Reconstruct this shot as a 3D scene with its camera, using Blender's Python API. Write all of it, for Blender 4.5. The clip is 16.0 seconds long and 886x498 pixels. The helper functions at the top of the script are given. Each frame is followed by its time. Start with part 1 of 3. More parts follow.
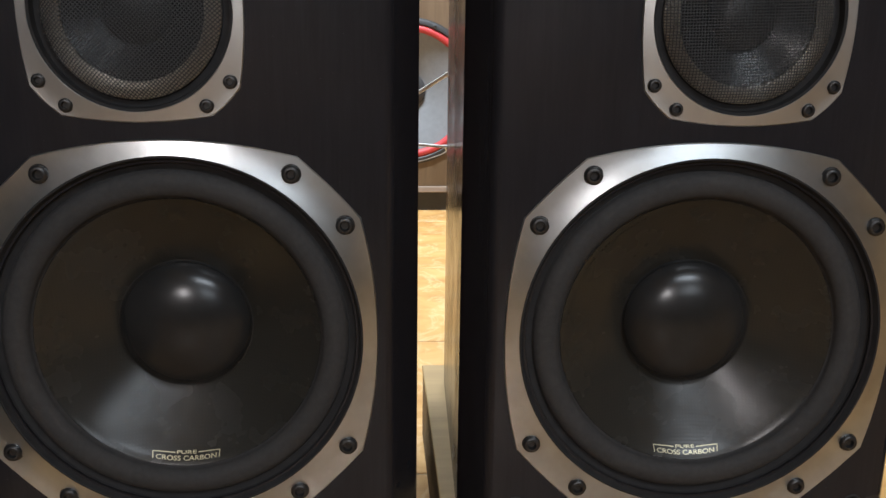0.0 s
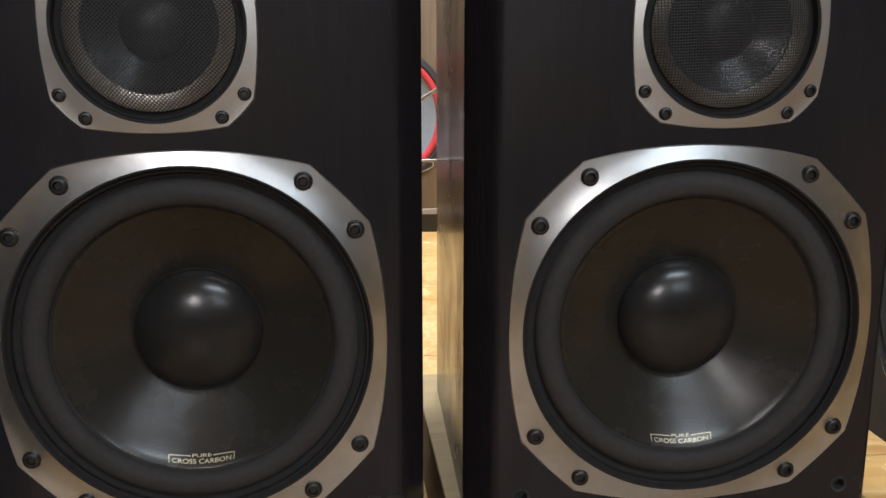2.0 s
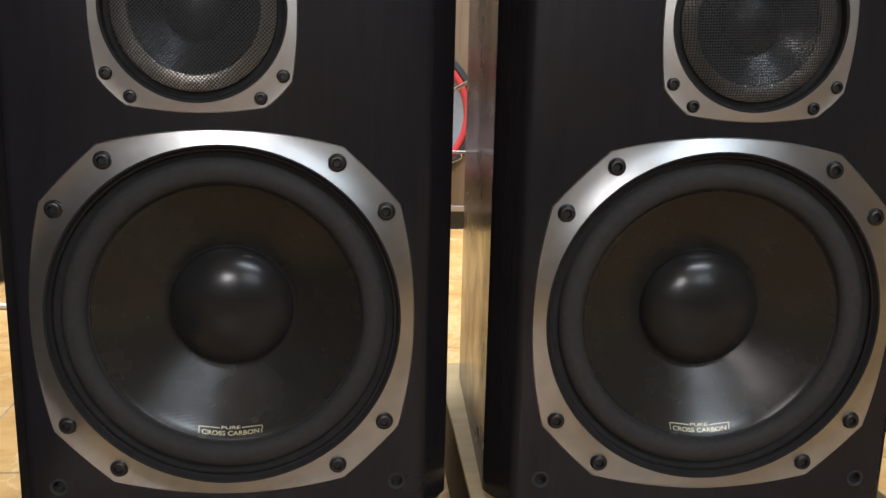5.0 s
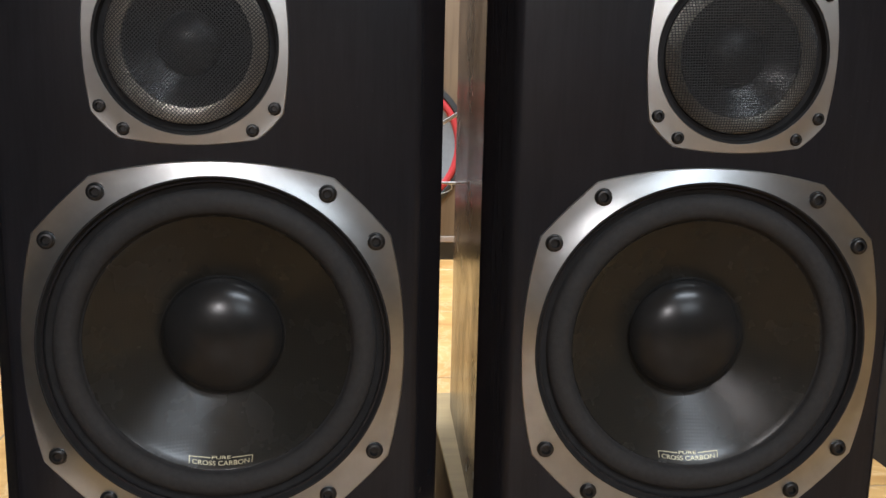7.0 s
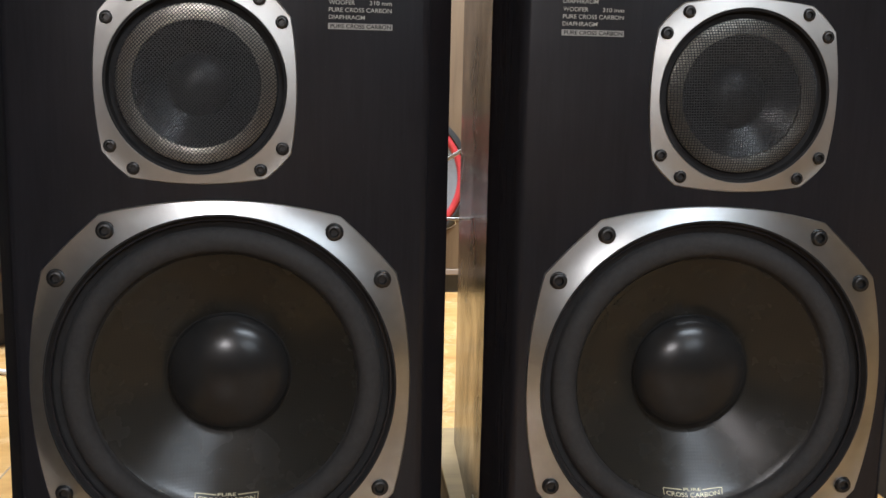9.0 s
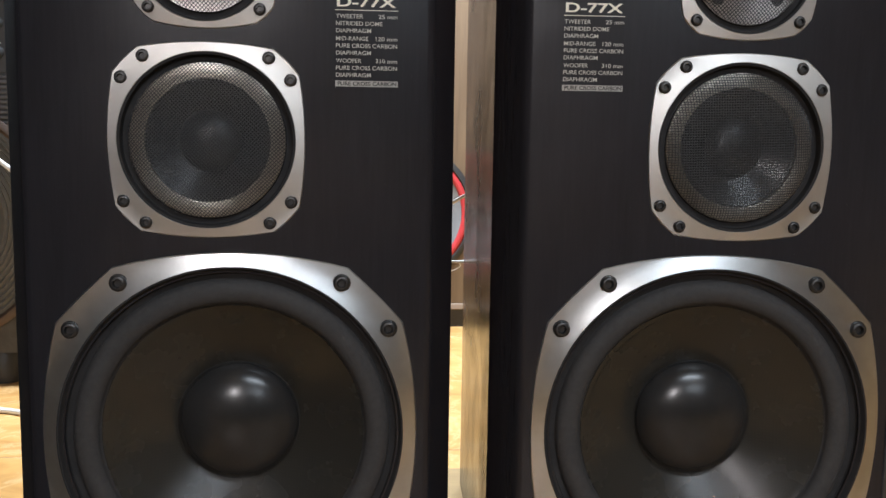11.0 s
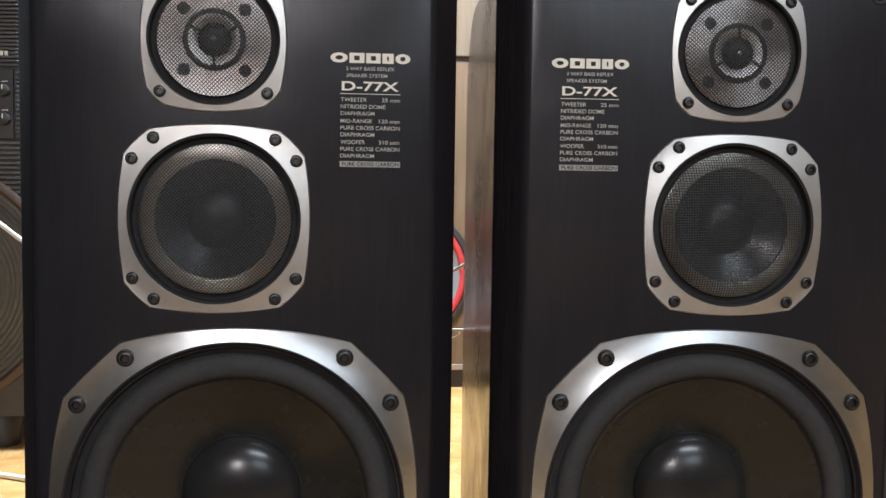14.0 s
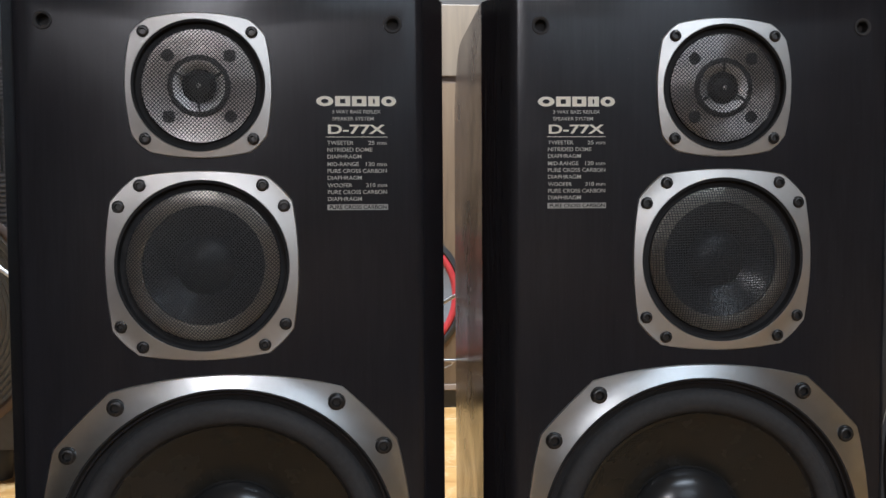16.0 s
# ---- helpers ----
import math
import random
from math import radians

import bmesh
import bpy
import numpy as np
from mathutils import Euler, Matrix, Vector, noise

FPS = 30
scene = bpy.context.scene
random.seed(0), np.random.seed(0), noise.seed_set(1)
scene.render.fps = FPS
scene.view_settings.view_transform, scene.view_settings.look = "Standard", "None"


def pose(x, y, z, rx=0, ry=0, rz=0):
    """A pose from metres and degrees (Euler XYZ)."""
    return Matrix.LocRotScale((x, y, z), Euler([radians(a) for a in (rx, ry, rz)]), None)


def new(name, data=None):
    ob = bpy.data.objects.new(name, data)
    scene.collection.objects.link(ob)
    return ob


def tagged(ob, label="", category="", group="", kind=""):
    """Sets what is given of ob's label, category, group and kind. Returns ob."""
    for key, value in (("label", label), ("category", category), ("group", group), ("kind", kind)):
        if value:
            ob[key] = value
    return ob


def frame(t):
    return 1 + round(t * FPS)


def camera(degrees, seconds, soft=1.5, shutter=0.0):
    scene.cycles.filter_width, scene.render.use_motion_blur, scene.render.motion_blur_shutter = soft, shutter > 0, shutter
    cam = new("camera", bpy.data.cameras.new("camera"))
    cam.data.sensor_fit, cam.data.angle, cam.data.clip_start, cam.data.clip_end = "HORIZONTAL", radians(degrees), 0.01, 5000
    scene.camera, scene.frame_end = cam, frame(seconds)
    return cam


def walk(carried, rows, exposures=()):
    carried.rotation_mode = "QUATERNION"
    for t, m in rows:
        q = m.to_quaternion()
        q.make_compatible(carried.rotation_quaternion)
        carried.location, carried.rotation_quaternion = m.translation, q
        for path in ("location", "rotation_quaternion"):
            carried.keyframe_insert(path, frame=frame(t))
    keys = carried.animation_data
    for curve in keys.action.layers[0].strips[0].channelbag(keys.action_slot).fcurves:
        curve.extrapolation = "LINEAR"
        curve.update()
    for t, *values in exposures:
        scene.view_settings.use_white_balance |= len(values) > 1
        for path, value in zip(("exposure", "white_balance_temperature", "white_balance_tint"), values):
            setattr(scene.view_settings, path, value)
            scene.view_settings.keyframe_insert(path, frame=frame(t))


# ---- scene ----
cam = camera(50.69, 16.0)
# seconds, x, y, z, yaw, pitch, roll
ROWS = [
    (0.0, 0.1759, -0.7932, 0.5891, -4.031, -14.295, -0.711),
    (0.5, 0.1468, -0.7729, 0.5956, -6.713, -15.175, -0.917),
    (1.0, 0.1484, -0.7659, 0.5878, -9.426, -15.850, -0.562),
    (1.5, 0.1354, -0.8017, 0.5805, -8.791, -14.383, -0.689),
    (2.0, 0.1307, -0.8329, 0.5733, -6.744, -12.461, 0.036),
    (2.5, 0.1300, -0.8495, 0.5688, -5.053, -11.715, 0.018),
    (3.0, 0.1341, -0.8512, 0.5637, -4.834, -12.067, -0.226),
    (3.5, 0.1292, -0.8538, 0.5605, -5.014, -12.434, -0.942),
    (6.0, 0.1218, -0.8601, 0.5607, -5.167, -11.932, -1.361),
    (6.5, 0.1231, -0.8639, 0.5616, -5.426, -11.003, -1.293),
    (7.0, 0.1244, -0.8669, 0.5615, -5.573, -10.414, -1.233),
    (7.5, 0.1234, -0.8687, 0.5589, -5.563, -9.897, -1.140),
    (8.0, 0.1226, -0.8702, 0.5607, -5.481, -9.453, -1.131),
    (8.5, 0.1225, -0.8720, 0.5648, -5.415, -9.019, -1.146),
    (9.0, 0.1198, -0.8742, 0.5697, -5.490, -8.548, -1.202),
    (11.5, 0.1170, -0.8957, 0.5971, -5.229, -6.257, -0.796),
    (12.0, 0.1165, -0.8990, 0.5992, -5.301, -5.583, -0.856),
    (12.5, 0.1167, -0.9017, 0.6031, -5.447, -5.025, -0.764),
    (13.0, 0.1159, -0.9066, 0.6103, -5.431, -4.483, -0.878),
    (13.5, 0.1145, -0.9086, 0.6120, -5.393, -3.841, -0.812),
    (14.0, 0.1116, -0.9110, 0.6164, -5.435, -3.522, -0.830),
    (14.5, 0.1078, -0.9120, 0.6220, -5.642, -3.289, -0.810),
    (15.0, 0.1102, -0.9102, 0.6314, -5.841, -3.445, -0.478),
    (15.5, 0.1128, -0.9101, 0.6343, -5.888, -2.819, 0.001),
    (16.0, 0.1146, -0.9071, 0.6459, -5.970, -2.878, 0.396),
]
EXPOSURES = [(0.0, 0.98, 5770, 6), (3.5, 1.00, 5760, 6), (8.5, 1.07, 5730, 6), (12.0, 1.32, 5720, 6), (14.6, 1.32, 5620, 6), (16.0, 0.87, 5450, 6)]
walk(cam, [(t, pose(x, y, z, 90 + pitch, roll, yaw)) for t, x, y, z, yaw, pitch, roll in ROWS], EXPOSURES)

# ---- world and lamps ----
world = bpy.data.worlds.new("world")
scene.world = world
world.use_nodes = True
world.node_tree.nodes["Background"].inputs[0].default_value = (0.05, 0.055, 0.06, 1)
world.node_tree.nodes["Background"].inputs[1].default_value = 0.2

# area lamps: x, y, z, length, width, watts, turn, tilt; bulbs: x, y, z, radius, watts, colour
AREA_LAMPS = [
    (0.95, -2.30, 2.53, 1.20, 0.20, 21.0, 0.0, 0.0),
    # unseen soft panel, added to brighten the right sides of the frames
    (1.50, -4.70, 2.30, 1.50, 1.00, 12.5, 15.0, 62.0),
    # unseen fill behind the pair, added to brighten the floor and wood there
    (0.08, 1.38, 1.95, 1.20, 0.10, 58.0, 0.0, 8.0),
]
BULBS = [(-0.90, -5.80, 2.40, 0.15, 118.0, (1.0, 0.87, 0.80))]
for x, y, z, length, width, watts, turn, tilt in AREA_LAMPS:
    data = bpy.data.lights.new("unseen_light", "AREA")
    data.shape, data.size, data.size_y, data.energy = "RECTANGLE", length, width, watts
    data.color = (0.94, 0.95, 0.965)
    new("unseen_light", data).matrix_world = pose(x, y, z, tilt, 0, turn)
for x, y, z, radius, watts, colour in BULBS:
    data = bpy.data.lights.new("bulb_light", "POINT")
    data.shadow_soft_size, data.energy, data.color = radius, watts, colour
    new("bulb_light", data).location = (x, y, z)


# ---- materials ----
class Mat:
    """A small builder for one procedural material."""

    def __init__(self, name, color=(0.5, 0.5, 0.5), rough=0.5, metal=0.0, spec=0.5):
        self.m = bpy.data.materials.new(name)
        self.m.use_nodes = True
        self.t = self.m.node_tree
        self.b = self.t.nodes["Principled BSDF"]
        self.b.inputs["Base Color"].default_value = (*color, 1)
        self.b.inputs["Roughness"].default_value = rough
        self.b.inputs["Metallic"].default_value = metal
        self.b.inputs["Specular IOR Level"].default_value = spec
        self.coord = self.t.nodes.new("ShaderNodeTexCoord")

    def node(self, kind, **values):
        n = self.t.nodes.new(kind)
        for key, value in values.items():
            n.inputs[key].default_value = value
        return n

    def link(self, a, b):
        self.t.links.new(a, b)

    def mapped(self, scale=(1, 1, 1), turn=(0, 0, 0), each=False):
        n = self.node("ShaderNodeMapping", Scale=scale, Rotation=[radians(a) for a in turn])
        self.link(self.coord.outputs["Object"], n.inputs["Vector"])
        if each:
            info = self.t.nodes.new("ShaderNodeObjectInfo")
            add = self.node("ShaderNodeVectorMath")
            add.operation = "MULTIPLY"
            add.inputs[1].default_value = (37.0, 53.0, 0.0)
            comb = self.node("ShaderNodeCombineXYZ")
            for k in range(3):
                self.link(info.outputs["Random"], comb.inputs[k])
            self.link(comb.outputs[0], add.inputs[0])
            self.link(add.outputs[0], n.inputs["Location"])
        return n.outputs[0]

    def noise(self, vec, scale, detail=4.0, rough=0.6, distort=0.0):
        n = self.node("ShaderNodeTexNoise", Scale=scale, Detail=detail, Roughness=rough, Distortion=distort)
        self.link(vec, n.inputs["Vector"])
        return n.outputs["Fac"]

    def ramp(self, fac, stops):
        n = self.t.nodes.new("ShaderNodeValToRGB")
        e = n.color_ramp.elements
        while len(e) < len(stops):
            e.new(0.5)
        for item, (p, c) in zip(e, stops):
            item.position, item.color = p, ((c, c, c, 1) if isinstance(c, float) else (*c, 1))
        self.link(fac, n.inputs[0])
        return n.outputs[0]

    def color(self, out):
        self.link(out, self.b.inputs["Base Color"])
        return self

    def rough(self, out):
        self.link(out, self.b.inputs["Roughness"])
        return self

    def bump(self, out, strength, dist=0.001):
        n = self.node("ShaderNodeBump", Strength=strength, Distance=dist)
        self.link(out, n.inputs["Height"])
        self.link(n.outputs[0], self.b.inputs["Normal"])
        return self


def m_wood(name, dark, light, rough, scale, stretch=(14, 14, 1.0), bump=0.1, coat=0.0, each=False):
    k = Mat(name, rough=rough)
    v = k.mapped(stretch, each=each)
    grain = k.noise(v, scale, 6, 0.65, 0.6)
    k.color(k.ramp(grain, [(0.3, dark), (0.7, light)]))
    k.rough(k.ramp(k.noise(k.mapped((1, 1, 1)), 9, 3), [(0.3, max(rough - 0.06, 0.02)), (0.75, rough + 0.08)]))
    k.bump(grain, bump, 0.0006)
    if coat:
        k.b.inputs["Coat Weight"].default_value = coat
        k.b.inputs["Coat Roughness"].default_value = 0.12
    return k.m


def m_plain(name, color, rough, metal=0.0, spec=0.5, vary=0.25, scale=60.0, bump=0.08, dist=0.0005):
    k = Mat(name, color, rough, metal, spec)
    n = k.noise(k.mapped(), scale, 5)
    k.color(k.ramp(n, [(0.25, tuple(c * (1 - vary) for c in color)), (0.75, tuple(min(c * (1 + vary), 1.0) for c in color))]))
    big = k.noise(k.mapped(), scale / 9.0, 3)
    k.rough(k.ramp(big, [(0.3, max(rough - 0.07, 0.02)), (0.7, min(rough + 0.09, 1.0))]))
    k.bump(n, bump, dist)
    return k.m


def m_brushed(name, color, rough, stretch):
    k = Mat(name, color, rough, 1.0)
    smear = k.noise(k.mapped(stretch), 9, 4, 0.6, 0.8)
    k.rough(k.ramp(smear, [(0.3, rough - 0.04), (0.7, rough + 0.04)]))
    blot = k.noise(k.mapped(), 22, 4)
    k.color(k.ramp(blot, [(0.3, tuple(c * 0.87 for c in color)), (0.65, color)]))
    return k.m


def m_turned(name, color, rough, stretch=0.8):
    """Metal turned on a lathe about the baffle's axis: fine rings, light drawn out into radial sectors."""
    k = Mat(name, color, rough, 1.0)
    k.b.inputs["Anisotropic"].default_value = stretch
    k.b.inputs["Anisotropic Rotation"].default_value = 0.25
    t = k.t.nodes.new("ShaderNodeTangent")
    t.direction_type, t.axis = "RADIAL", "Y"
    k.link(t.outputs[0], k.b.inputs["Tangent"])
    blot = k.noise(k.mapped(), 40, 4)
    k.color(k.ramp(blot, [(0.3, tuple(c * 0.86 for c in color)), (0.7, color)]))
    return k.m


def m_weave(name, color, rough, pitch):
    """Woven carbon: two crossed ribs in the plane of the baffle."""
    k = Mat(name, color, rough)
    outs = []
    for turn in (0, 90):
        w = k.node("ShaderNodeTexWave", Scale=1.0, Distortion=0.4)
        w.inputs["Detail"].default_value = 1.0
        w.bands_direction = "X"
        k.link(k.mapped((0.314 / pitch,) * 3, (0, turn, 0)), w.inputs["Vector"])
        outs.append(w.outputs["Fac"])
    mul = k.node("ShaderNodeMath")
    mul.operation = "MULTIPLY"
    k.link(outs[0], mul.inputs[0])
    k.link(outs[1], mul.inputs[1])
    k.color(k.ramp(mul.outputs[0], [(0.1, tuple(c * 0.94 for c in color)), (0.9, tuple(c * 1.12 for c in color))]))
    k.rough(k.ramp(k.noise(k.mapped(), 25, 3), [(0.3, rough - 0.05), (0.7, rough + 0.08)]))
    k.bump(mul.outputs[0], 0.07, 0.0003)
    return k.m


def m_baffle():
    """Black-stained ash: vertical pores, faint streaks, a little settled dust."""
    k = Mat("black_ash", rough=0.30, spec=0.36)
    v = k.mapped((16, 16, 0.7))
    grain = k.noise(v, 16, 6, 0.65, 0.6)
    streak = k.noise(k.mapped((7, 7, 1.1)), 7, 6, 0.7)
    dust = k.noise(k.mapped(), 700, 1, 0.4)
    base = k.ramp(grain, [(0.30, (0.0166, 0.0158, 0.0180)), (0.70, (0.0215, 0.0204, 0.0234))])
    tone = k.ramp(streak, [(0.3, 0.86), (0.7, 1.10)])
    mul = k.t.nodes.new("ShaderNodeMix")
    mul.data_type, mul.blend_type = "RGBA", "MULTIPLY"
    mul.inputs["Factor"].default_value = 1.0
    k.link(base, mul.inputs["A"])
    k.link(tone, mul.inputs["B"])
    mix = k.t.nodes.new("ShaderNodeMix")
    mix.data_type = "RGBA"
    mix.inputs["B"].default_value = (0.09, 0.09, 0.09, 1)
    k.link(k.ramp(dust, [(0.77, 0.0), (0.82, 1.0)]), mix.inputs["Factor"])
    k.link(mul.outputs["Result"], mix.inputs["A"])
    k.color(mix.outputs["Result"])
    k.rough(k.ramp(k.noise(k.mapped(), 9, 3), [(0.3, 0.21), (0.75, 0.28)]))
    k.bump(grain, 0.09, 0.0006)
    return k.m


def m_tile():
    k = Mat("glazed_tile", rough=0.16)
    v = k.mapped((2.6, 6.0, 1.0), (0, 0, 24), each=True)
    streak = k.noise(v, 1.6, 6, 0.6, 1.6)
    vein = k.ramp(k.noise(k.mapped((1, 1, 1), each=True), 3.5, 5, 0.6, 2.5), [(0.47, 0.0), (0.5, 0.45), (0.53, 0.0)])
    mix = k.t.nodes.new("ShaderNodeMix")
    mix.data_type = "RGBA"
    mix.inputs["B"].default_value = (0.74, 0.55, 0.30, 1)
    k.link(vein, mix.inputs["Factor"])
    k.link(k.ramp(streak, [(0.3, (0.40, 0.205, 0.060)), (0.5, (0.52, 0.295, 0.095)), (0.72, (0.62, 0.39, 0.150))]), mix.inputs["A"])
    k.color(mix.outputs["Result"])
    k.rough(k.ramp(k.noise(k.mapped(), 7, 4), [(0.3, 0.32), (0.7, 0.44)]))
    k.bump(k.noise(k.mapped(), 14, 3), 0.05, 0.002)
    return k.m


BAFFLE = m_baffle()
ROSEWOOD = m_wood("rosewood_veneer", (0.030, 0.012, 0.009), (0.085, 0.036, 0.024), 0.23, 7, (14, 14, 0.7), 0.02, 0.0)
ROSEWOOD.node_tree.nodes["Principled BSDF"].inputs["Specular IOR Level"].default_value = 0.20
ALU = m_turned("turned_aluminium", (0.635, 0.655, 0.66), 0.34, 0.55)
ALU_FINE = m_brushed("satin_aluminium", (0.60, 0.585, 0.555), 0.46, (1, 1, 1.6))
WIRE = m_plain("grille_wire", (0.050, 0.048, 0.046), 0.40, 0.0, vary=0.1)
WIRE_DARK = m_plain("dark_grille_wire", (0.060, 0.061, 0.063), 0.35, 0.0, vary=0.1)
SILVER = m_plain("silver_plate", (0.90, 0.88, 0.85), 0.48, 1.0, vary=0.06)
BLACK = m_plain("black_plastic", (0.020, 0.020, 0.020), 0.45, vary=0.2)
PIT = m_plain("black_felt", (0.030, 0.029, 0.029), 0.9, spec=0.1, vary=0.2)
CARBON = m_weave("carbon_weave", (0.027, 0.025, 0.0205), 0.24, 0.0031)
DOME = m_plain("lacquered_dome", (0.021, 0.0205, 0.020), 0.24, spec=0.38, vary=0.2, scale=25, bump=0.02)
CARBON_FINE = m_weave("fine_carbon_weave", (0.028, 0.028, 0.029), 0.20, 0.0020)
DOME_SOFT = m_plain("matt_dome", (0.030, 0.030, 0.031), 0.31, spec=0.5, vary=0.15, scale=60, bump=0.05)
SURROUND = m_plain("foam_surround", (0.042, 0.040, 0.039), 0.75, spec=0.3, vary=0.2, scale=200)
GASKET = m_plain("rubber_gasket", (0.032, 0.031, 0.031), 0.6, vary=0.2)
MIDRING = m_turned("turned_ring", (0.58, 0.55, 0.48), 0.29, 0.7)
TURNED = m_turned("turned_plate", (0.74, 0.69, 0.655), 0.33, 0.86)
SCREW = m_plain("black_steel", (0.060, 0.058, 0.057), 0.36, 0.8, vary=0.2)
PRINT = m_plain("cream_print", (0.82, 0.77, 0.65), 0.5, vary=0.08)
PRINT_DIM = m_plain("grey_print", (0.50, 0.48, 0.43), 0.5, vary=0.08)
PRINT_BAR = m_plain("label_grey", (0.40, 0.39, 0.36), 0.5, vary=0.08)
GOLD = m_plain("gilt_print", (0.75, 0.68, 0.45), 0.35, 0.3, vary=0.1)
TILE = m_tile()
GROUT = m_plain("grout", (0.30, 0.22, 0.13), 0.8, vary=0.25)
PAINT = m_plain("wall_paint", (0.090, 0.078, 0.066), 0.8, vary=0.05, scale=12)
# for the unseen dark blocks that only shape reflections
BLOCK_DARK = m_plain("dark_block", (0.03, 0.029, 0.029), 0.7, vary=0.1, scale=12)
CEIL = m_plain("ceiling_paint", (0.55, 0.56, 0.57), 0.85, vary=0.03, scale=12)
OAK = m_wood("light_wood", (0.085, 0.052, 0.026), (0.130, 0.086, 0.047), 0.45, 4, (12, 12, 0.8), 0.06)
OAK_PALE = m_wood("pale_wood", (0.080, 0.055, 0.031), (0.115, 0.081, 0.048), 0.5, 4, (12, 12, 0.8), 0.06)
STRIP = m_wood("bleached_wood", (0.20, 0.155, 0.12), (0.28, 0.22, 0.17), 0.5, 4, (1.0, 12, 12), 0.05)
BEIGE = m_wood("beige_board", (0.30, 0.20, 0.080), (0.40, 0.275, 0.110), 0.5, 4, (1.2, 12, 12), 0.06)
BROWN = m_wood("brown_board_edge", (0.045, 0.028, 0.016), (0.085, 0.052, 0.03), 0.55, 6, (1.0, 1.0, 12), 0.1)
RED = m_plain("red_rubber", (0.38, 0.03, 0.032), 0.45, vary=0.12)
GREY = m_plain("grey_paper_cone", (0.15, 0.155, 0.16), 0.6, vary=0.12)
TRIM = m_plain("white_trim", (0.75, 0.74, 0.70), 0.35, vary=0.04)
VINYL = m_plain("black_vinyl", (0.012, 0.0122, 0.0125), 0.6, spec=0.25, vary=0.25, scale=300, bump=0.3)
RIBBED_DARK = m_plain("dark_ribbed_cone", (0.030, 0.027, 0.025), 0.5, vary=0.15)
RIBBED = m_plain("grey_ribbed_cone", (0.11, 0.107, 0.098), 0.42, vary=0.15)
RUST = m_plain("brown_cloth_edge", (0.055, 0.034, 0.023), 0.6, vary=0.2)
BRASS = m_plain("dull_brass", (0.20, 0.15, 0.075), 0.45, 0.8, vary=0.2)
CABLE = m_plain("white_pvc", (0.80, 0.79, 0.76), 0.35, vary=0.03)
WRAP = m_plain("crinkled_black_vinyl", (0.036, 0.037, 0.041), 0.30, spec=0.5, vary=0.3, scale=38, bump=0.55, dist=0.004)
SLAT = m_plain("grey_moulded_slat", (0.080, 0.083, 0.092), 0.5, vary=0.3, scale=90, bump=0.2)
PANEL = m_plain("grey_panel", (0.036, 0.036, 0.037), 0.5, vary=0.15)


# ---- mesh helpers ----
def thing(name, m, label, category, group=""):
    ob = new(name)
    ob.matrix_world = m
    return tagged(ob, label, category, group)


def finish(bm, material, smooth=None):
    mesh = bpy.data.meshes.new("mesh")
    bmesh.ops.remove_doubles(bm, verts=bm.verts, dist=1e-6)
    bmesh.ops.recalc_face_normals(bm, faces=bm.faces)
    if smooth is not None:
        for f in bm.faces:
            f.smooth = True
        for e in bm.edges:
            if len(e.link_faces) == 2 and e.calc_face_angle(0) > radians(smooth):
                e.smooth = False
    bm.to_mesh(mesh)
    bm.free()
    mesh.materials.append(material)
    return mesh


def part(name, bm, material, parent, label="", smooth=None):
    mesh = bm if isinstance(bm, bpy.types.Mesh) else finish(bm, material, smooth)
    ob = new(name, mesh)
    ob.parent = parent
    return tagged(ob, label)


def slab(x0, x1, y0, y1, z0, z1, bevel=0.0, seg=2):
    bm = bmesh.new()
    bmesh.ops.create_cube(bm, size=1, matrix=Matrix.Translation(((x0 + x1) / 2, (y0 + y1) / 2, (z0 + z1) / 2)) @ Matrix.Diagonal((x1 - x0, y1 - y0, z1 - z0, 1)))
    if bevel:
        bmesh.ops.bevel(bm, geom=bm.edges[:], offset=bevel, segments=seg, affect="EDGES", profile=0.5)
    return bm


def lathe(profile, cx=0.0, cz=0.0, n=64):
    """Turns (radius, depth) pairs about an axis that runs into the baffle."""
    bm = bmesh.new()
    rings = []
    for r, y in profile:
        if r < 1e-6:
            rings.append([bm.verts.new((cx, y, cz))])
        else:
            rings.append([bm.verts.new((cx + r * math.cos(2 * math.pi * k / n), y, cz + r * math.sin(2 * math.pi * k / n))) for k in range(n)])
    for a, b in zip(rings, rings[1:]):
        for k in range(n):
            j = (k + 1) % n
            if len(a) == 1:
                bm.faces.new((a[0], b[k], b[j]))
            elif len(b) == 1:
                bm.faces.new((a[k], b[0], a[j]))
            else:
                bm.faces.new((a[k], b[k], b[j], a[j]))
    return bm


def tube(points, r, n=8):
    bm = bmesh.new()
    pts = [Vector(p) for p in points]
    rings = []
    for i, p in enumerate(pts):
        d = (pts[min(i + 1, len(pts) - 1)] - pts[max(i - 1, 0)]).normalized()
        u = d.cross(Vector((0, 0, 1)) if abs(d.z) < 0.9 else Vector((1, 0, 0))).normalized()
        v = d.cross(u)
        rings.append([bm.verts.new(p + r * (math.cos(2 * math.pi * k / n) * u + math.sin(2 * math.pi * k / n) * v)) for k in range(n)])
    for a, b in zip(rings, rings[1:]):
        for k in range(n):
            bm.faces.new((a[k], b[k], b[(k + 1) % n], a[(k + 1) % n]))
    bm.faces.new(rings[0])
    bm.faces.new(rings[-1][::-1])
    return bm


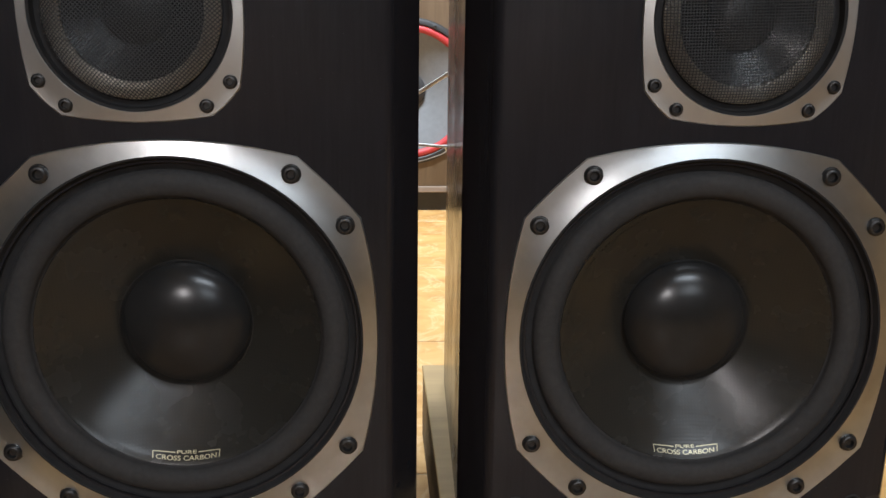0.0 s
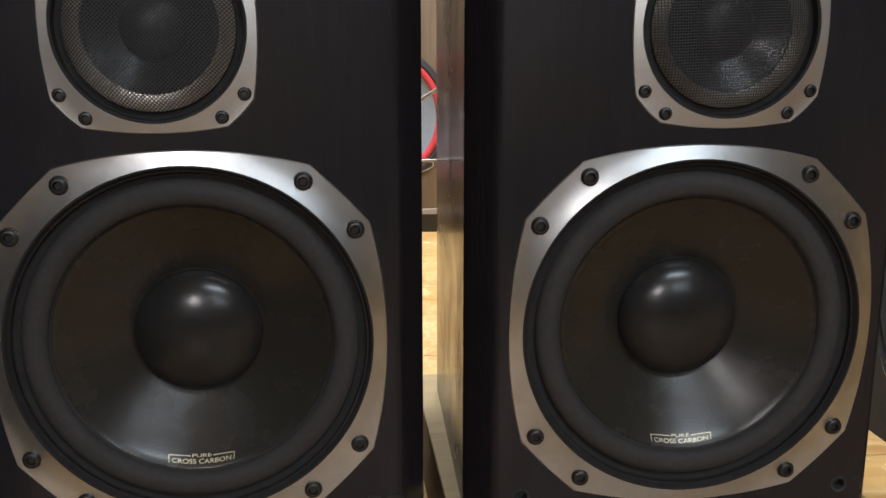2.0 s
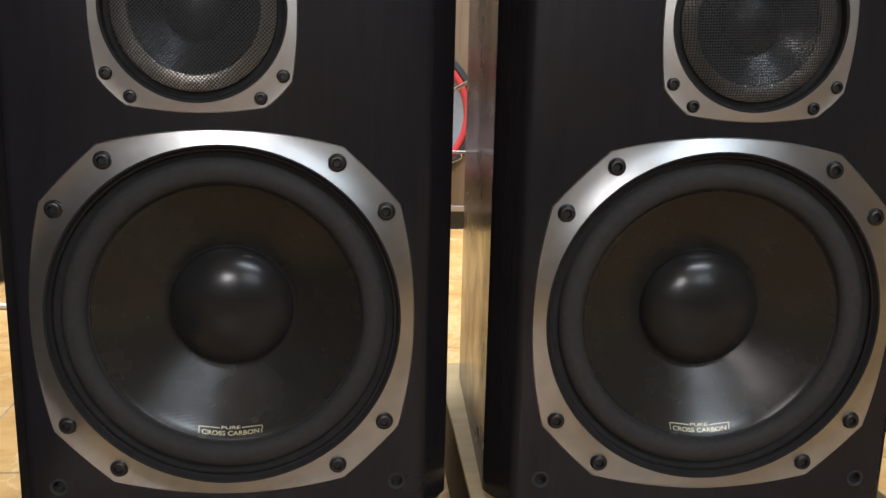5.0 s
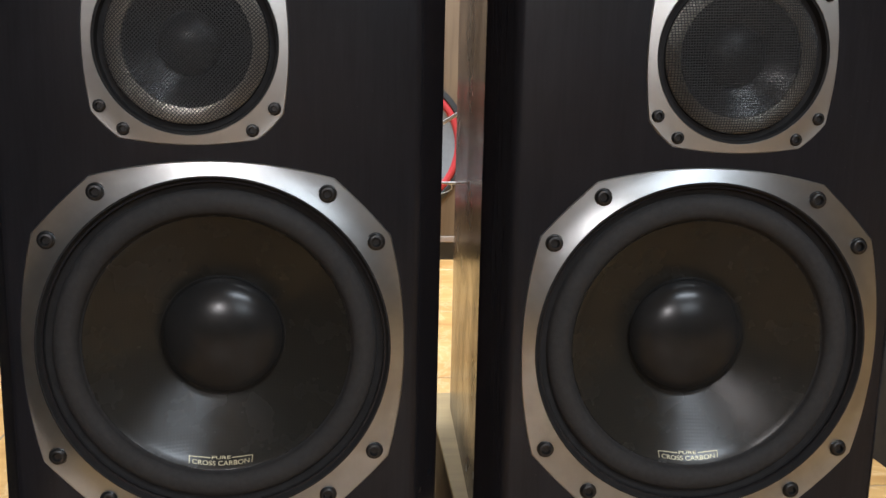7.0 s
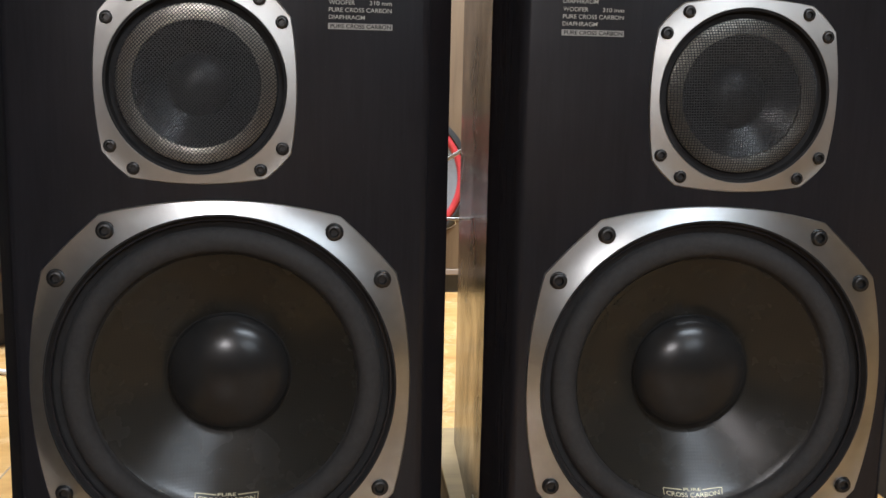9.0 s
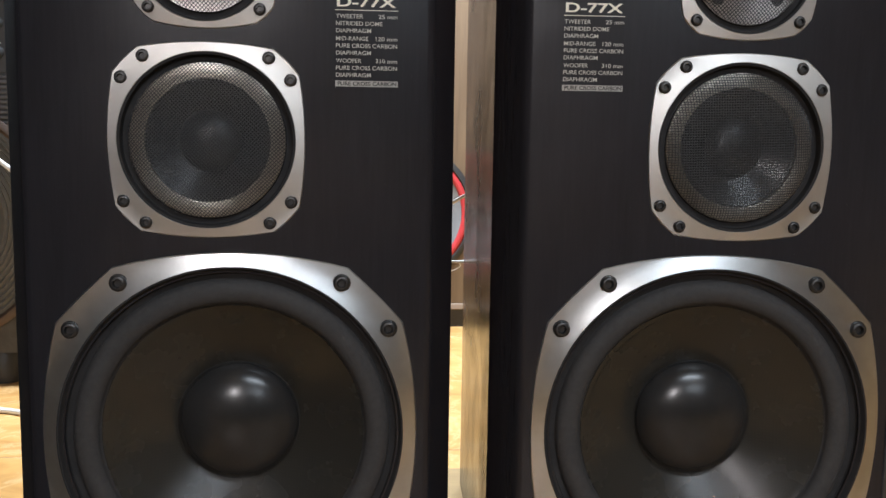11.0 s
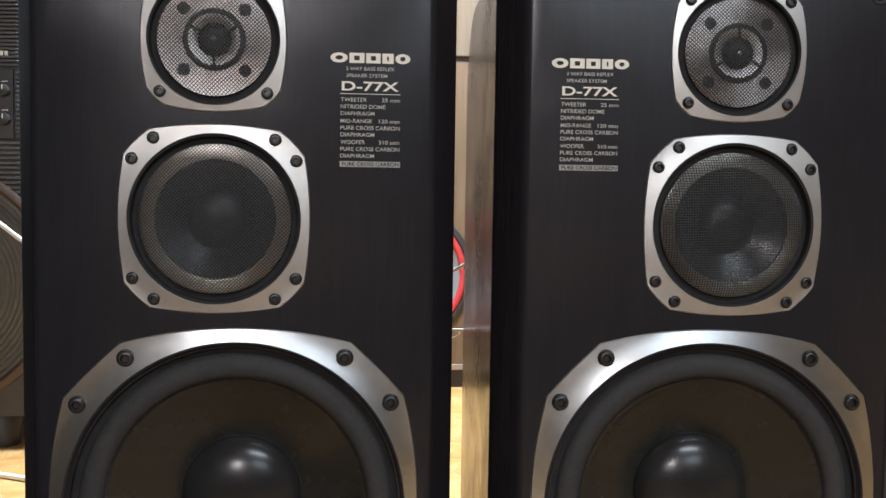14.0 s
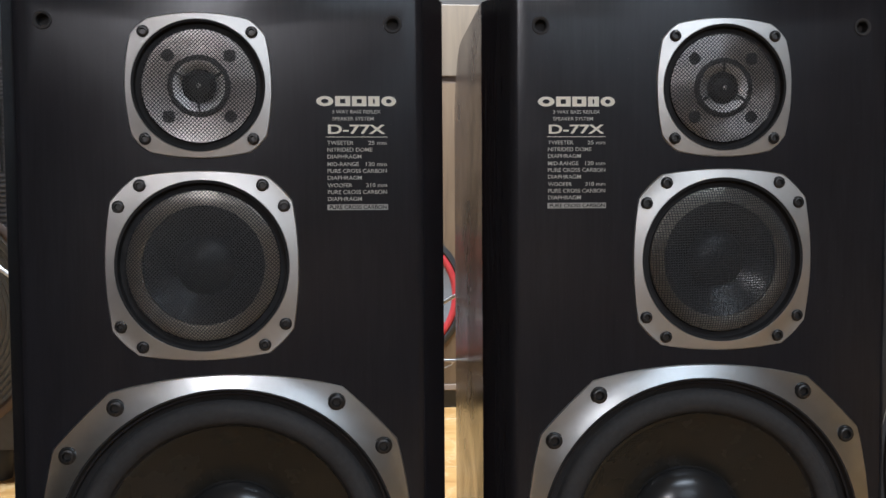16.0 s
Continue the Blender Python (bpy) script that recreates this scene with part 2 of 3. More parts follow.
def spline(points, n=10):
    pts = [Vector(p) for p in points]
    pts = [2 * pts[0] - pts[1]] + pts + [2 * pts[-1] - pts[-2]]
    out = []
    for i in range(1, len(pts) - 2):
        a, b, c, d = pts[i - 1:i + 3]
        for k in range(n):
            t = k / n
            out.append(0.5 * (2 * b + (c - a) * t + (2 * a - 5 * b + 4 * c - d) * t * t + (3 * b - a - 3 * c + d) * t ** 3))
    return out + [pts[-2]]


def outline(side, cut_a, cut_b, n=18):
    """A square with bowed sides and cut corners, as a ring of (x, z). side: half width at the middle of a side; the cut runs from (cut_a, cut_b) to (cut_b, cut_a)."""
    quarter = []
    for k in range(n):
        s = -1 + 2 * k / n
        x = s * cut_a
        quarter.append((x, cut_b + (side - cut_b) * (1 - s * s)))
    for k in range(6):
        s = k / 6
        w = 0.0009 * math.sin(math.pi * s)
        quarter.append((cut_a + (cut_b - cut_a) * s + w, cut_b + (cut_a - cut_b) * s + w))
    ring = []
    for q in range(4):
        for x, z in quarter:
            for _ in range(q):
                x, z = z, -x
            ring.append((x, z))
    return ring


def frame_ring(ring, inner, lip, slope, cx, cz):
    """A dished metal frame: an outline outside, a round opening inside, falling away from the opening."""
    bm = bmesh.new()
    rows = []

    def row(f):
        rows.append([bm.verts.new(f(x, z, math.hypot(x, z))) for x, z in ring])

    def at(x, z, r, rr, y):
        return (cx + x * rr / r, y, cz + z * rr / r)

    def fall(rr):
        return min(-lip + slope * (rr - inner), -0.0012)

    row(lambda x, z, r: at(x, z, r, r, 0.0015))
    row(lambda x, z, r: at(x, z, r, r, fall(r) + 0.0012))
    row(lambda x, z, r: at(x, z, r, r - 0.0010, fall(r - 0.001)))
    for s in (0.3, 0.6, 0.85):
        row(lambda x, z, r: at(x, z, r, r + (inner + 0.0015 - r) * s, fall(r + (inner + 0.0015 - r) * s)))
    row(lambda x, z, r: at(x, z, r, inner + 0.0012, fall(inner + 0.0012)))
    row(lambda x, z, r: at(x, z, r, inner, -lip + 0.0012))
    row(lambda x, z, r: at(x, z, r, inner, 0.006))
    for a, b in zip(rows, rows[1:]):
        for k in range(len(a)):
            j = (k + 1) % len(a)
            bm.faces.new((a[k], a[j], b[j], b[k]))
    return bm


def screw_mesh(r):
    """A socket-head cap screw in a dark sunk seat, at the origin, facing out of the baffle."""
    h = r * 0.62
    bm = lathe([(r * 1.10, 0.0008), (r * 1.10, -0.0003), (r * 1.02, -0.0003), (r, -0.0001), (r, -h * 0.45), (r * 0.95, -h * 0.70), (r * 0.85, -h * 0.90), (r * 0.72, -h),
                (r * 0.54, -h), (r * 0.50, -h * 0.93)], n=24)
    rim = [v for v in bm.verts if abs(math.hypot(v.co.x, v.co.z) - r * 0.50) < 1e-5]
    rim.sort(key=lambda v: math.atan2(v.co.z, v.co.x))
    deep = []
    for k in range(6):
        a = math.pi * k / 3
        deep.append((r * 0.46 * math.cos(a), r * 0.46 * math.sin(a)))
    low = [bm.verts.new((x, -h * 0.28, z)) for x, z in deep]
    for k in range(24):
        i, j = rim[k], rim[(k + 1) % 24]
        a = low[int(((math.atan2(i.co.z, i.co.x)) % (2 * math.pi)) / (math.pi / 3) + 1e-4) % 6]
        b = low[int(((math.atan2(j.co.z, j.co.x)) % (2 * math.pi)) / (math.pi / 3) + 1e-4) % 6]
        bm.faces.new((i, j, b, a) if a is not b else (i, j, a))
    bm.faces.new(low)
    return finish(bm, SCREW, 40)


def wire_net(radius, pitch, wire, height, turn, cx, cz):
    """Woven wire over a disc: two sets of parallel wires that follow height(r), over and under."""
    verts, faces = [], []
    for family in (0, 1):
        ca, sa = math.cos(radians(turn + 90 * family)), math.sin(radians(turn + 90 * family))
        count = int(radius / pitch)
        for i in range(-count, count + 1):
            v = i * pitch
            half = math.sqrt(max(radius * radius - v * v, 0))
            if half < pitch:
                continue
            steps = max(int(half / pitch), 3) * 2
            base = None
            for s in range(steps + 1):
                u = -half + 2 * half * s / steps
                y = height(math.hypot(u, v)) + (wire * 0.5 if (s + i + family) % 2 else -wire * 0.5)
                k0 = len(verts)
                for du, dy in ((-0.5, 0.25), (0.0, -0.55), (0.5, 0.25)):
                    a, b = u, v + du * wire
                    verts.append((cx + a * ca - b * sa, y + dy * wire, cz + a * sa + b * ca))
                if base is not None:
                    for j in range(3):
                        n = (j + 1) % 3
                        faces.append((base + j, base + n, k0 + n, k0 + j))
                base = k0
    mesh = bpy.data.meshes.new("net")
    mesh.from_pydata(verts, [], faces)
    for p in mesh.polygons:
        p.use_smooth = True
    return mesh


def words(text, x, z, width, height, material, parent, name="lettering", align="left", y=-0.0007):
    """Printed words on the baffle, fitted into a box whose lower left (or right) corner is x, z."""
    curve = bpy.data.curves.new("text", "FONT")
    curve.body, curve.size, curve.extrude = text, 1.0, 0.0
    curve.offset = 0.022 if height > 0.006 else (0.022 if material is PIT else 0.006)
    ob = bpy.data.objects.new("text", curve)
    scene.collection.objects.link(ob)
    mesh = bpy.data.meshes.new_from_object(ob.evaluated_get(bpy.context.evaluated_depsgraph_get()))
    bpy.data.objects.remove(ob)
    co = np.array([v.co[:2] for v in mesh.vertices])
    lo, hi = co.min(0), co.max(0)
    sx, sz = width / (hi[0] - lo[0]), height / (hi[1] - lo[1])
    if align == "right":
        x -= width
    for v in mesh.vertices:
        v.co = (x + (v.co.x - lo[0]) * sx, y, z + (v.co.y - lo[1]) * sz)
    mesh.materials.clear()
    mesh.materials.append(material)
    return part(name, mesh, material, parent)


def holed_box(hx, y0, y1, z0, z1, cx, cz, r, depth):
    """A closed box whose front has a round opening with a dark well behind it."""
    bm = bmesh.new()
    n = 72
    front = [bm.verts.new(p) for p in ((-hx, y0, z0), (hx, y0, z0), (hx, y0, z1), (-hx, y0, z1))]
    hole = [bm.verts.new((cx + r * math.cos(2 * math.pi * k / n), y0, cz + r * math.sin(2 * math.pi * k / n))) for k in range(n)]
    edges = [bm.edges.new((front[k], front[(k + 1) % 4])) for k in range(4)] + [bm.edges.new((hole[k], hole[(k + 1) % n])) for k in range(n)]
    bmesh.ops.triangle_fill(bm, use_beauty=True, use_dissolve=False, edges=edges)
    back = [bm.verts.new((v.co.x, y1, v.co.z)) for v in front]
    well = [bm.verts.new((v.co.x, y0 + depth, v.co.z)) for v in hole]
    for k in range(4):
        bm.faces.new((front[k], front[(k + 1) % 4], back[(k + 1) % 4], back[k]))
    for k in range(n):
        bm.faces.new((hole[k], hole[(k + 1) % n], well[(k + 1) % n], well[k]))
    bm.faces.new(back)
    bm.faces.new(well)
    return bm


# ---- setting ----
X0, X1, Y0, Y1, ZC = -1.5, 3.6, -8.2, 2.60, 2.60
tagged(part("wall_north", slab(X0 - 0.12, X1 + 0.12, Y1, Y1 + 0.12, -0.1, ZC), PAINT, None), "dull grey painted plaster wall", "wall", kind="structure")
tagged(part("wall_south", slab(X0 - 0.12, X1 + 0.12, Y0 - 0.12, Y0, -0.1, ZC), PAINT, None), "dull grey painted plaster wall", "wall", kind="structure")
tagged(part("wall_west", slab(X0 - 0.12, X0, Y0, Y1, -0.1, ZC), PAINT, None), "dull grey painted plaster wall", "wall", kind="structure")
tagged(part("wall_east", slab(X1, X1 + 0.12, Y0, Y1, -0.1, ZC), PAINT, None), "dull grey painted plaster wall", "wall", kind="structure")
# unseen stand-in, added to darken what the left frame, chamfer and domes mirror
tagged(part("unseen_block_west", slab(-0.46, -0.31, -0.49, 0.22, 0.0, 0.95, 0.004), BLOCK_DARK, None), "unseen dark block standing in for a dark thing the loudspeakers mirror", "wall", kind="structure")
# unseen stand-in behind the camera, added for the dark horizon in the dust caps
tagged(part("unseen_block_south", slab(-0.62, 1.60, -1.75, -1.55, 0.0, 0.32, 0.004), BLOCK_DARK, None), "unseen dark block standing in for a dark thing the loudspeakers mirror", "wall", kind="structure")
tagged(part("ceiling", slab(X0 - 0.12, X1 + 0.12, Y0 - 0.12, Y1 + 0.12, ZC, ZC + 0.1), CEIL, None), "white painted flat ceiling", "ceiling", kind="structure")
floor = tagged(part("floor", slab(X0, X1, Y0, Y1, -0.1, -0.0010), GROUT, None), "glossy yellow wood-look tiled floor with pale joints", "floor", kind="structure")

# housings out of view, added so each area lamp has a body
for x, y, z, length, width, watts, turn, tilt in AREA_LAMPS:
    fix = thing("unseen_lamp", pose(x, y, z if tilt else ZC, tilt, 0, turn), "unseen white housing added around an area lamp", "ceiling light", "ceiling lights")
    y0, y1, z0, z1 = (-width / 2 - 0.006, width / 2 + 0.006, 0.012, 0.042) if tilt else (-width / 2 - 0.01, width / 2 + 0.01, -0.06, 0.0)
    part("housing", slab(-length / 2 - 0.03, length / 2 + 0.03, y0, y1, z0, z1, 0.006), TRIM, fix)
    # rods added to hold up the low fill behind the pair
    if z < 2.2:
        for sx in (-0.5, 0.5):
            part("added_hanger", tube([(sx, 0, 0.04), (sx, (ZC - z) / 2 * math.sin(radians(tilt)), (ZC - z) / 2), (sx, (ZC - z) * math.sin(radians(tilt)), (ZC - z) * math.cos(radians(tilt)))], 0.006), TRIM, fix)
for x, y, z, radius, watts, colour in BULBS:
    fix = thing("bulb_holder", pose(x, y, ZC), "short white lamp holder on the ceiling", "ceiling light")
    part("rose", slab(-0.04, 0.04, -0.04, 0.04, -0.03, 0.0, 0.01), TRIM, fix)
    part("stem", tube([(0, 0, -0.03), (0, 0, -0.08), (0, 0, -0.11)], 0.018, 12), TRIM, fix)


# ---- the pair of black three-way loudspeakers ----
WZ, MZ, TZ = 0.201, 0.4827, 0.6529
HIGH, DEEP, HALF = 0.744, 0.385, 0.2145
W_SCREWS = [(0.104, 0.148), (0.149, 0.1035)]
M_SCREWS = [(0.0568, 0.0763), (0.0767, 0.0565)]
SCREW_W, SCREW_M, SCREW_T = screw_mesh(0.0080), screw_mesh(0.0057), screw_mesh(0.0053)


def baffle_mesh(mx, tx):
    bm = bmesh.new()
    edges = []
    w = 0.1830

    def loop(points):
        vs = [bm.verts.new((x, 0, z)) for x, z in points]
        es = [bm.edges.new((vs[k], vs[(k + 1) % len(vs)])) for k in range(len(vs))]
        edges.extend(es)
        return vs

    def ring(cx, cz, r, n):
        return [(cx + r * math.cos(2 * math.pi * k / n), cz + r * math.sin(2 * math.pi * k / n)) for k in range(n)]

    side = [0.0, 0.12, 0.24, 0.36, 0.48, 0.60, HIGH]
    loop([(-w, 0), (w, 0)] + [(w, z) for z in side[1:-1]] + [(w, HIGH), (-w, HIGH)] + [(-w, z) for z in side[-2:0:-1]])
    holes = [(loop(ring(0, WZ, 0.158, 64)), 0.09), (loop(ring(mx, MZ, 0.079, 48)), 0.05), (loop(ring(tx, TZ, 0.0595, 48)), 0.03)]
    for sx in (-1, 1):
        for z in (0.0335, 0.7126):
            holes.append((loop(ring(sx * 0.1618, z, 0.0062, 16)), 0.012))
    bmesh.ops.triangle_fill(bm, use_beauty=True, use_dissolve=False, edges=edges)
    for vs, depth in holes:
        back = [bm.verts.new((v.co.x, depth, v.co.z)) for v in vs]
        for k in range(len(vs)):
            j = (k + 1) % len(vs)
            bm.faces.new((vs[k], vs[j], back[j], back[k]))
        bm.faces.new(back)
    for s in (-1, 1):
        prof = [(w, 0.0), (0.1868, 0.0010), (0.1900, 0.0035), (0.1925, 0.0075), (0.2118, 0.0400), (0.2136, 0.0440), (HALF, 0.0480)]
        for (a, ya), (b, yb) in zip(prof, prof[1:]):
            for za, zb in zip(side, side[1:]):
                bm.faces.new([bm.verts.new(p) for p in ((s * a, ya, za), (s * b, yb, za), (s * b, yb, zb), (s * a, ya, zb))])
    for z in (0.0, HIGH):
        prof = [(w, 0.0), (0.1868, 0.0010), (0.1900, 0.0035), (0.1925, 0.0075), (0.2118, 0.0400), (0.2136, 0.0440), (HALF, 0.0480)]
        bm.faces.new([bm.verts.new((x, y, z)) for x, y in prof] + [bm.verts.new((-x, y, z)) for x, y in prof[::-1]])
    return finish(bm, BAFFLE, 40)


def shell():
    """The box behind the front board, open towards it, with 18 mm walls and a rounded upper rear edge."""
    bm = bmesh.new()

    def side(t, round_to):
        arc = [(DEEP - t - round_to + round_to * math.sin(a), HIGH - t - round_to + round_to * math.cos(a)) for a in [math.pi / 2 * k / 10 for k in range(11)]]
        return [(0.048, t), (0.048, HIGH - t)] + arc + [(DEEP - t, t)]

    rings = []
    for t, round_to in ((0.0, 0.110), (0.018, 0.092)):
        rings.append([[bm.verts.new((sx * (HALF - t), y, z)) for y, z in side(t, round_to)] for sx in (-1, 1)])
    for left, right in rings:
        n = len(left)
        bm.faces.new(left)
        bm.faces.new(right)
        for k in range(1, n):
            j = (k + 1) % n
            bm.faces.new((left[k], left[j], right[j], right[k]))
    (a, b), (c, d) = rings
    for q in ((a[0], a[1], c[1], c[0]), (a[1], b[1], d[1], c[1]), (b[1], b[0], d[0], d[1]), (b[0], a[0], c[0], d[0])):
        bm.faces.new(q)
    return bm


def loudspeaker(m, mirror, label):
    sp = thing("loudspeaker", m, label, "loudspeaker", "pair of loudspeakers")
    mx, tx = -0.0204 * mirror, -0.0211 * mirror
    part("cabinet", shell(), ROSEWOOD, sp, "glossy dark rosewood veneered box")
    part("baffle", baffle_mesh(mx, tx), BAFFLE, sp, "black ash front board with chamfered edges")
    for sx in (-1, 1):
        for z in (0.0335, 0.7126):
            part("grille_socket", lathe([(0.0088, 0.001), (0.0088, -0.0006), (0.0082, -0.0012), (0.0068, -0.0010), (0.0058, 0.0), (0.0055, 0.010), (0.0, 0.0102)], sx * 0.1618, z, 28), SURROUND, sp, "round black rubber socket", 40)

    # woofer
    woofer = part("woofer", frame_ring(outline(0.1772, 0.1100, 0.1628), 0.1627, 0.0050, 0.23, 0, WZ), ALU, sp, "brushed aluminium woofer frame with cut corners", 35)
    part("gasket", lathe([(0.1642, -0.0030), (0.1640, -0.0052), (0.1632, -0.0056), (0.1622, -0.0052), (0.1606, -0.0015), (0.1570, 0.0050), (0.1530, 0.0072), (0.1505, 0.0080), (0.1495, 0.0095)], 0, WZ, 96), PIT, woofer, "", 30)
    roll = [(0.1520, 0.0085)] + [(0.1390 + 0.0120 * math.cos(a), 0.0072 - 0.0095 * math.sin(a)) for a in [math.pi * k / 14 for k in range(15)]] + [(0.1256, 0.0084)]
    part("surround", lathe(roll, 0, WZ, 96), SURROUND, woofer, "dark grey half-roll surround", 60)
    cone = [(0.1258, 0.0092), (0.1250, 0.0078), (0.1245, 0.0080)] + [(0.1245 + (0.0590 - 0.1245) * s, 0.0080 + 0.0390 * s ** 0.92) for s in [k / 14 for k in range(1, 15)]]
    part("cone", lathe(cone, 0, WZ, 96), CARBON, woofer, "black woven carbon cone", 40)
    cap = [(0.0606 * math.cos(a), 0.0450 - 0.0265 * math.sin(a)) for a in [math.pi / 2 * k / 14 for k in range(15)]]
    part("dust_cap", lathe([(0.0618, 0.0470), (0.0615, 0.0450)] + cap[:-1] + [(0.0, 0.0185)], 0, WZ, 72), DOME, woofer, "glossy black domed dust cap", 60)
    for ax, az in W_SCREWS:
        for sx in (-1, 1):
            for sz in (-1, 1):
                s = part("screw", SCREW_W, SCREW, woofer)
                s.location = (sx * ax, -0.0014, WZ + sz * az)

    # gilt badge on the lower part of the cone

    def on_cone(x, z):
        r = math.hypot(x, z)
        s = min(max((0.1245 - r) / 0.0655, 0.0), 1.0)
        return (x, 0.0080 + 0.0390 * s ** 0.92 - 0.0010, WZ + z)

    def bar(badge, x0, z0, x1, z1, thick):
        steps = max(int(abs(x1 - x0) / 0.004), 1)
        d = Vector((x1 - x0, z1 - z0)).normalized()
        nx, nz = -d.y * thick / 2, d.x * thick / 2
        for k in range(steps):
            a, b = k / steps, (k + 1) / steps
            pa, pb = (x0 + (x1 - x0) * a, z0 + (z1 - z0) * a), (x0 + (x1 - x0) * b, z0 + (z1 - z0) * b)
            badge.faces.new([badge.verts.new(on_cone(*p)) for p in ((pa[0] - nx, pa[1] - nz), (pb[0] - nx, pb[1] - nz), (pb[0] + nx, pb[1] + nz), (pa[0] + nx, pa[1] + nz))])

    def dip(x):
        return -math.sqrt(0.1192 ** 2 - x * x)

    for s in (-1, 1):
        badge = bmesh.new()
        bar(badge, s * 0.0305, dip(0.0305) + 0.0032, s * 0.0105, dip(0.0105) + 0.0040, 0.0007)
        bar(badge, s * 0.0305, dip(0.0305) + 0.0034, s * 0.0300, dip(0.0300) - 0.0025, 0.0007)
        part("badge_bracket", badge, GOLD, woofer, "thin gilt bracket printed on the cone")
    for text, x0, wd, z0, ht in (("PURE", -0.0090, 0.0180, -0.1161, 0.0027), ("CROSS CARBON", -0.0275, 0.0550, -0.1212, 0.0037)):
        ob = words(text, x0, 0, wd, ht, GOLD, woofer)
        for v in ob.data.vertices:
            z = z0 + v.co.z + (0.1192 - math.sqrt(0.1192 ** 2 - v.co.x ** 2)) * 0.9
            v.co = on_cone(v.co.x, z)

    # midrange
    mid = part("midrange", frame_ring(outline(0.0905, 0.0615, 0.0850), 0.0806, 0.0040, 0.16, mx, MZ), ALU_FINE, sp, "satin aluminium midrange frame with cut corners", 35)
    part("recess", lathe([(0.0812, -0.0040), (0.0790, -0.0030), (0.0780, 0.0050), (0.0730, 0.0055), (0.0716, 0.0030)], mx, MZ, 72), PIT, mid, "", 30)
    part("trim_ring", lathe([(0.0722, 0.0040), (0.0716, 0.0030), (0.0705, 0.0028), (0.0590, 0.0028), (0.0578, 0.0030), (0.0574, 0.0070)], mx, MZ, 72), MIDRING, mid, "silver ring behind the mesh", 40)
    part("cone", lathe([(0.0576, 0.0075), (0.0480, 0.0114), (0.0290, 0.0191)], mx, MZ, 72), CARBON_FINE, mid, "black woven carbon cone", 40)
    cap = [(0.0290 * math.cos(a), 0.0188 - 0.0128 * math.sin(a)) for a in [math.pi / 2 * k / 8 for k in range(9)]]
    part("dust_cap", lathe(cap[:-1] + [(0.0, 0.0060)], mx, MZ, 48), DOME_SOFT, mid, "", 60)

    def mid_height(r):
        return -0.0075 - 0.0025 * (1 - (r / 0.072) ** 2) + 0.0085 * max((r - 0.056) / 0.016, 0.0) ** 2

    net = wire_net(0.0722, 0.0025, 0.00088, mid_height, 45 if mirror > 0 else 2, mx, MZ)
    net.materials.append(WIRE_DARK)
    tagged(part("grille", net, WIRE_DARK, mid, "fine domed wire mesh"), kind="stuff")
    for ax, az in M_SCREWS:
        for sx in (-1, 1):
            for sz in (-1, 1):
                s = part("screw", SCREW_M, SCREW, mid)
                s.location = (mx + sx * ax, -0.0014, MZ + sz * az)

    # tweeter
    tw = part("tweeter", frame_ring(outline(0.0682, 0.0470, 0.0627), 0.0610, 0.0036, 0.14, tx, TZ), ALU_FINE, sp, "satin aluminium tweeter frame with cut corners", 35)
    part("recess", lathe([(0.0615, -0.0040), (0.0598, -0.0030), (0.0590, 0.0035), (0.0540, 0.0035), (0.0532, 0.0015)], tx, TZ, 64), PIT, tw, "", 30)
    part("face_plate", lathe([(0.0535, 0.0030), (0.0285, 0.0030), (0.0280, 0.0050)], tx, TZ, 64), TURNED, tw, "silver round face plate", 30)
    part("ring", lathe([(0.0292, 0.0035), (0.0292, 0.0005), (0.0278, -0.0004), (0.0246, -0.0002), (0.0240, 0.0012)], tx, TZ, 56), BLACK, tw, "", 40)
    part("horn", lathe([(0.0243, 0.0004), (0.0215, 0.0009), (0.0185, 0.0018), (0.0160, 0.0034)], tx, TZ, 56), SILVER, tw, "bright flared ring", 40)
    cap = [(0.0162 * math.cos(a), 0.0062 - 0.0070 * math.sin(a)) for a in [math.pi / 2 * k / 8 for k in range(9)]]
    part("dome", lathe(cap[:-1] + [(0.0, -0.0008)], tx, TZ, 40), DOME, tw, "small dark dome", 60)
    for k in range(3):
        a = radians(30 + 120 * k) * (1 if mirror > 0 else -1)
        spoke = tube([(tx + r * math.cos(a), y, TZ + r * math.sin(a)) for r, y in ((0.0245, 0.0), (0.0180, -0.0008), (0.0110, -0.0012))], 0.0012, 6)
        part("spoke", spoke, BLACK, tw, "", 40)
    part("phase_plug", lathe([(0.0100, 0.0005), (0.0100, -0.0016), (0.0075, -0.0022), (0.0030, -0.0019), (0.0, -0.0016)], tx, TZ, 32), BLACK, tw, "", 40)
    part("plug_tip", lathe([(0.0024, -0.0016), (0.0021, -0.0026), (0.0012, -0.0031), (0.0, -0.0032)], tx, TZ, 16), SILVER, tw, "small bright tip", 60)
    for sx in (-1, 1):
        for sz in (-1, 1):
            part("plate_hole", lathe([(0.0060, 0.0024), (0.0056, 0.0018), (0.0045, 0.0018), (0.0040, 0.0029), (0.0, 0.0029)], tx + sx * 0.0287, TZ + sz * 0.0287, 20), BLACK, tw, "", 30)
            s = part("screw", SCREW_T, SCREW, tw)
            s.location = (tx + sx * 0.0499, -0.0027, TZ + sz * 0.0499)

    def tw_height(r):
        return -0.0035 - 0.0020 * (1 - (r / 0.0535) ** 2) + 0.0030 * max((r - 0.045) / 0.0085, 0.0) ** 2

    net = wire_net(0.0533, 0.0026, 0.00092, tw_height, 45, tx, TZ)
    net.materials.append(WIRE)
    tagged(part("grille", net, WIRE, tw, "fine silver wire mesh"), kind="stuff")

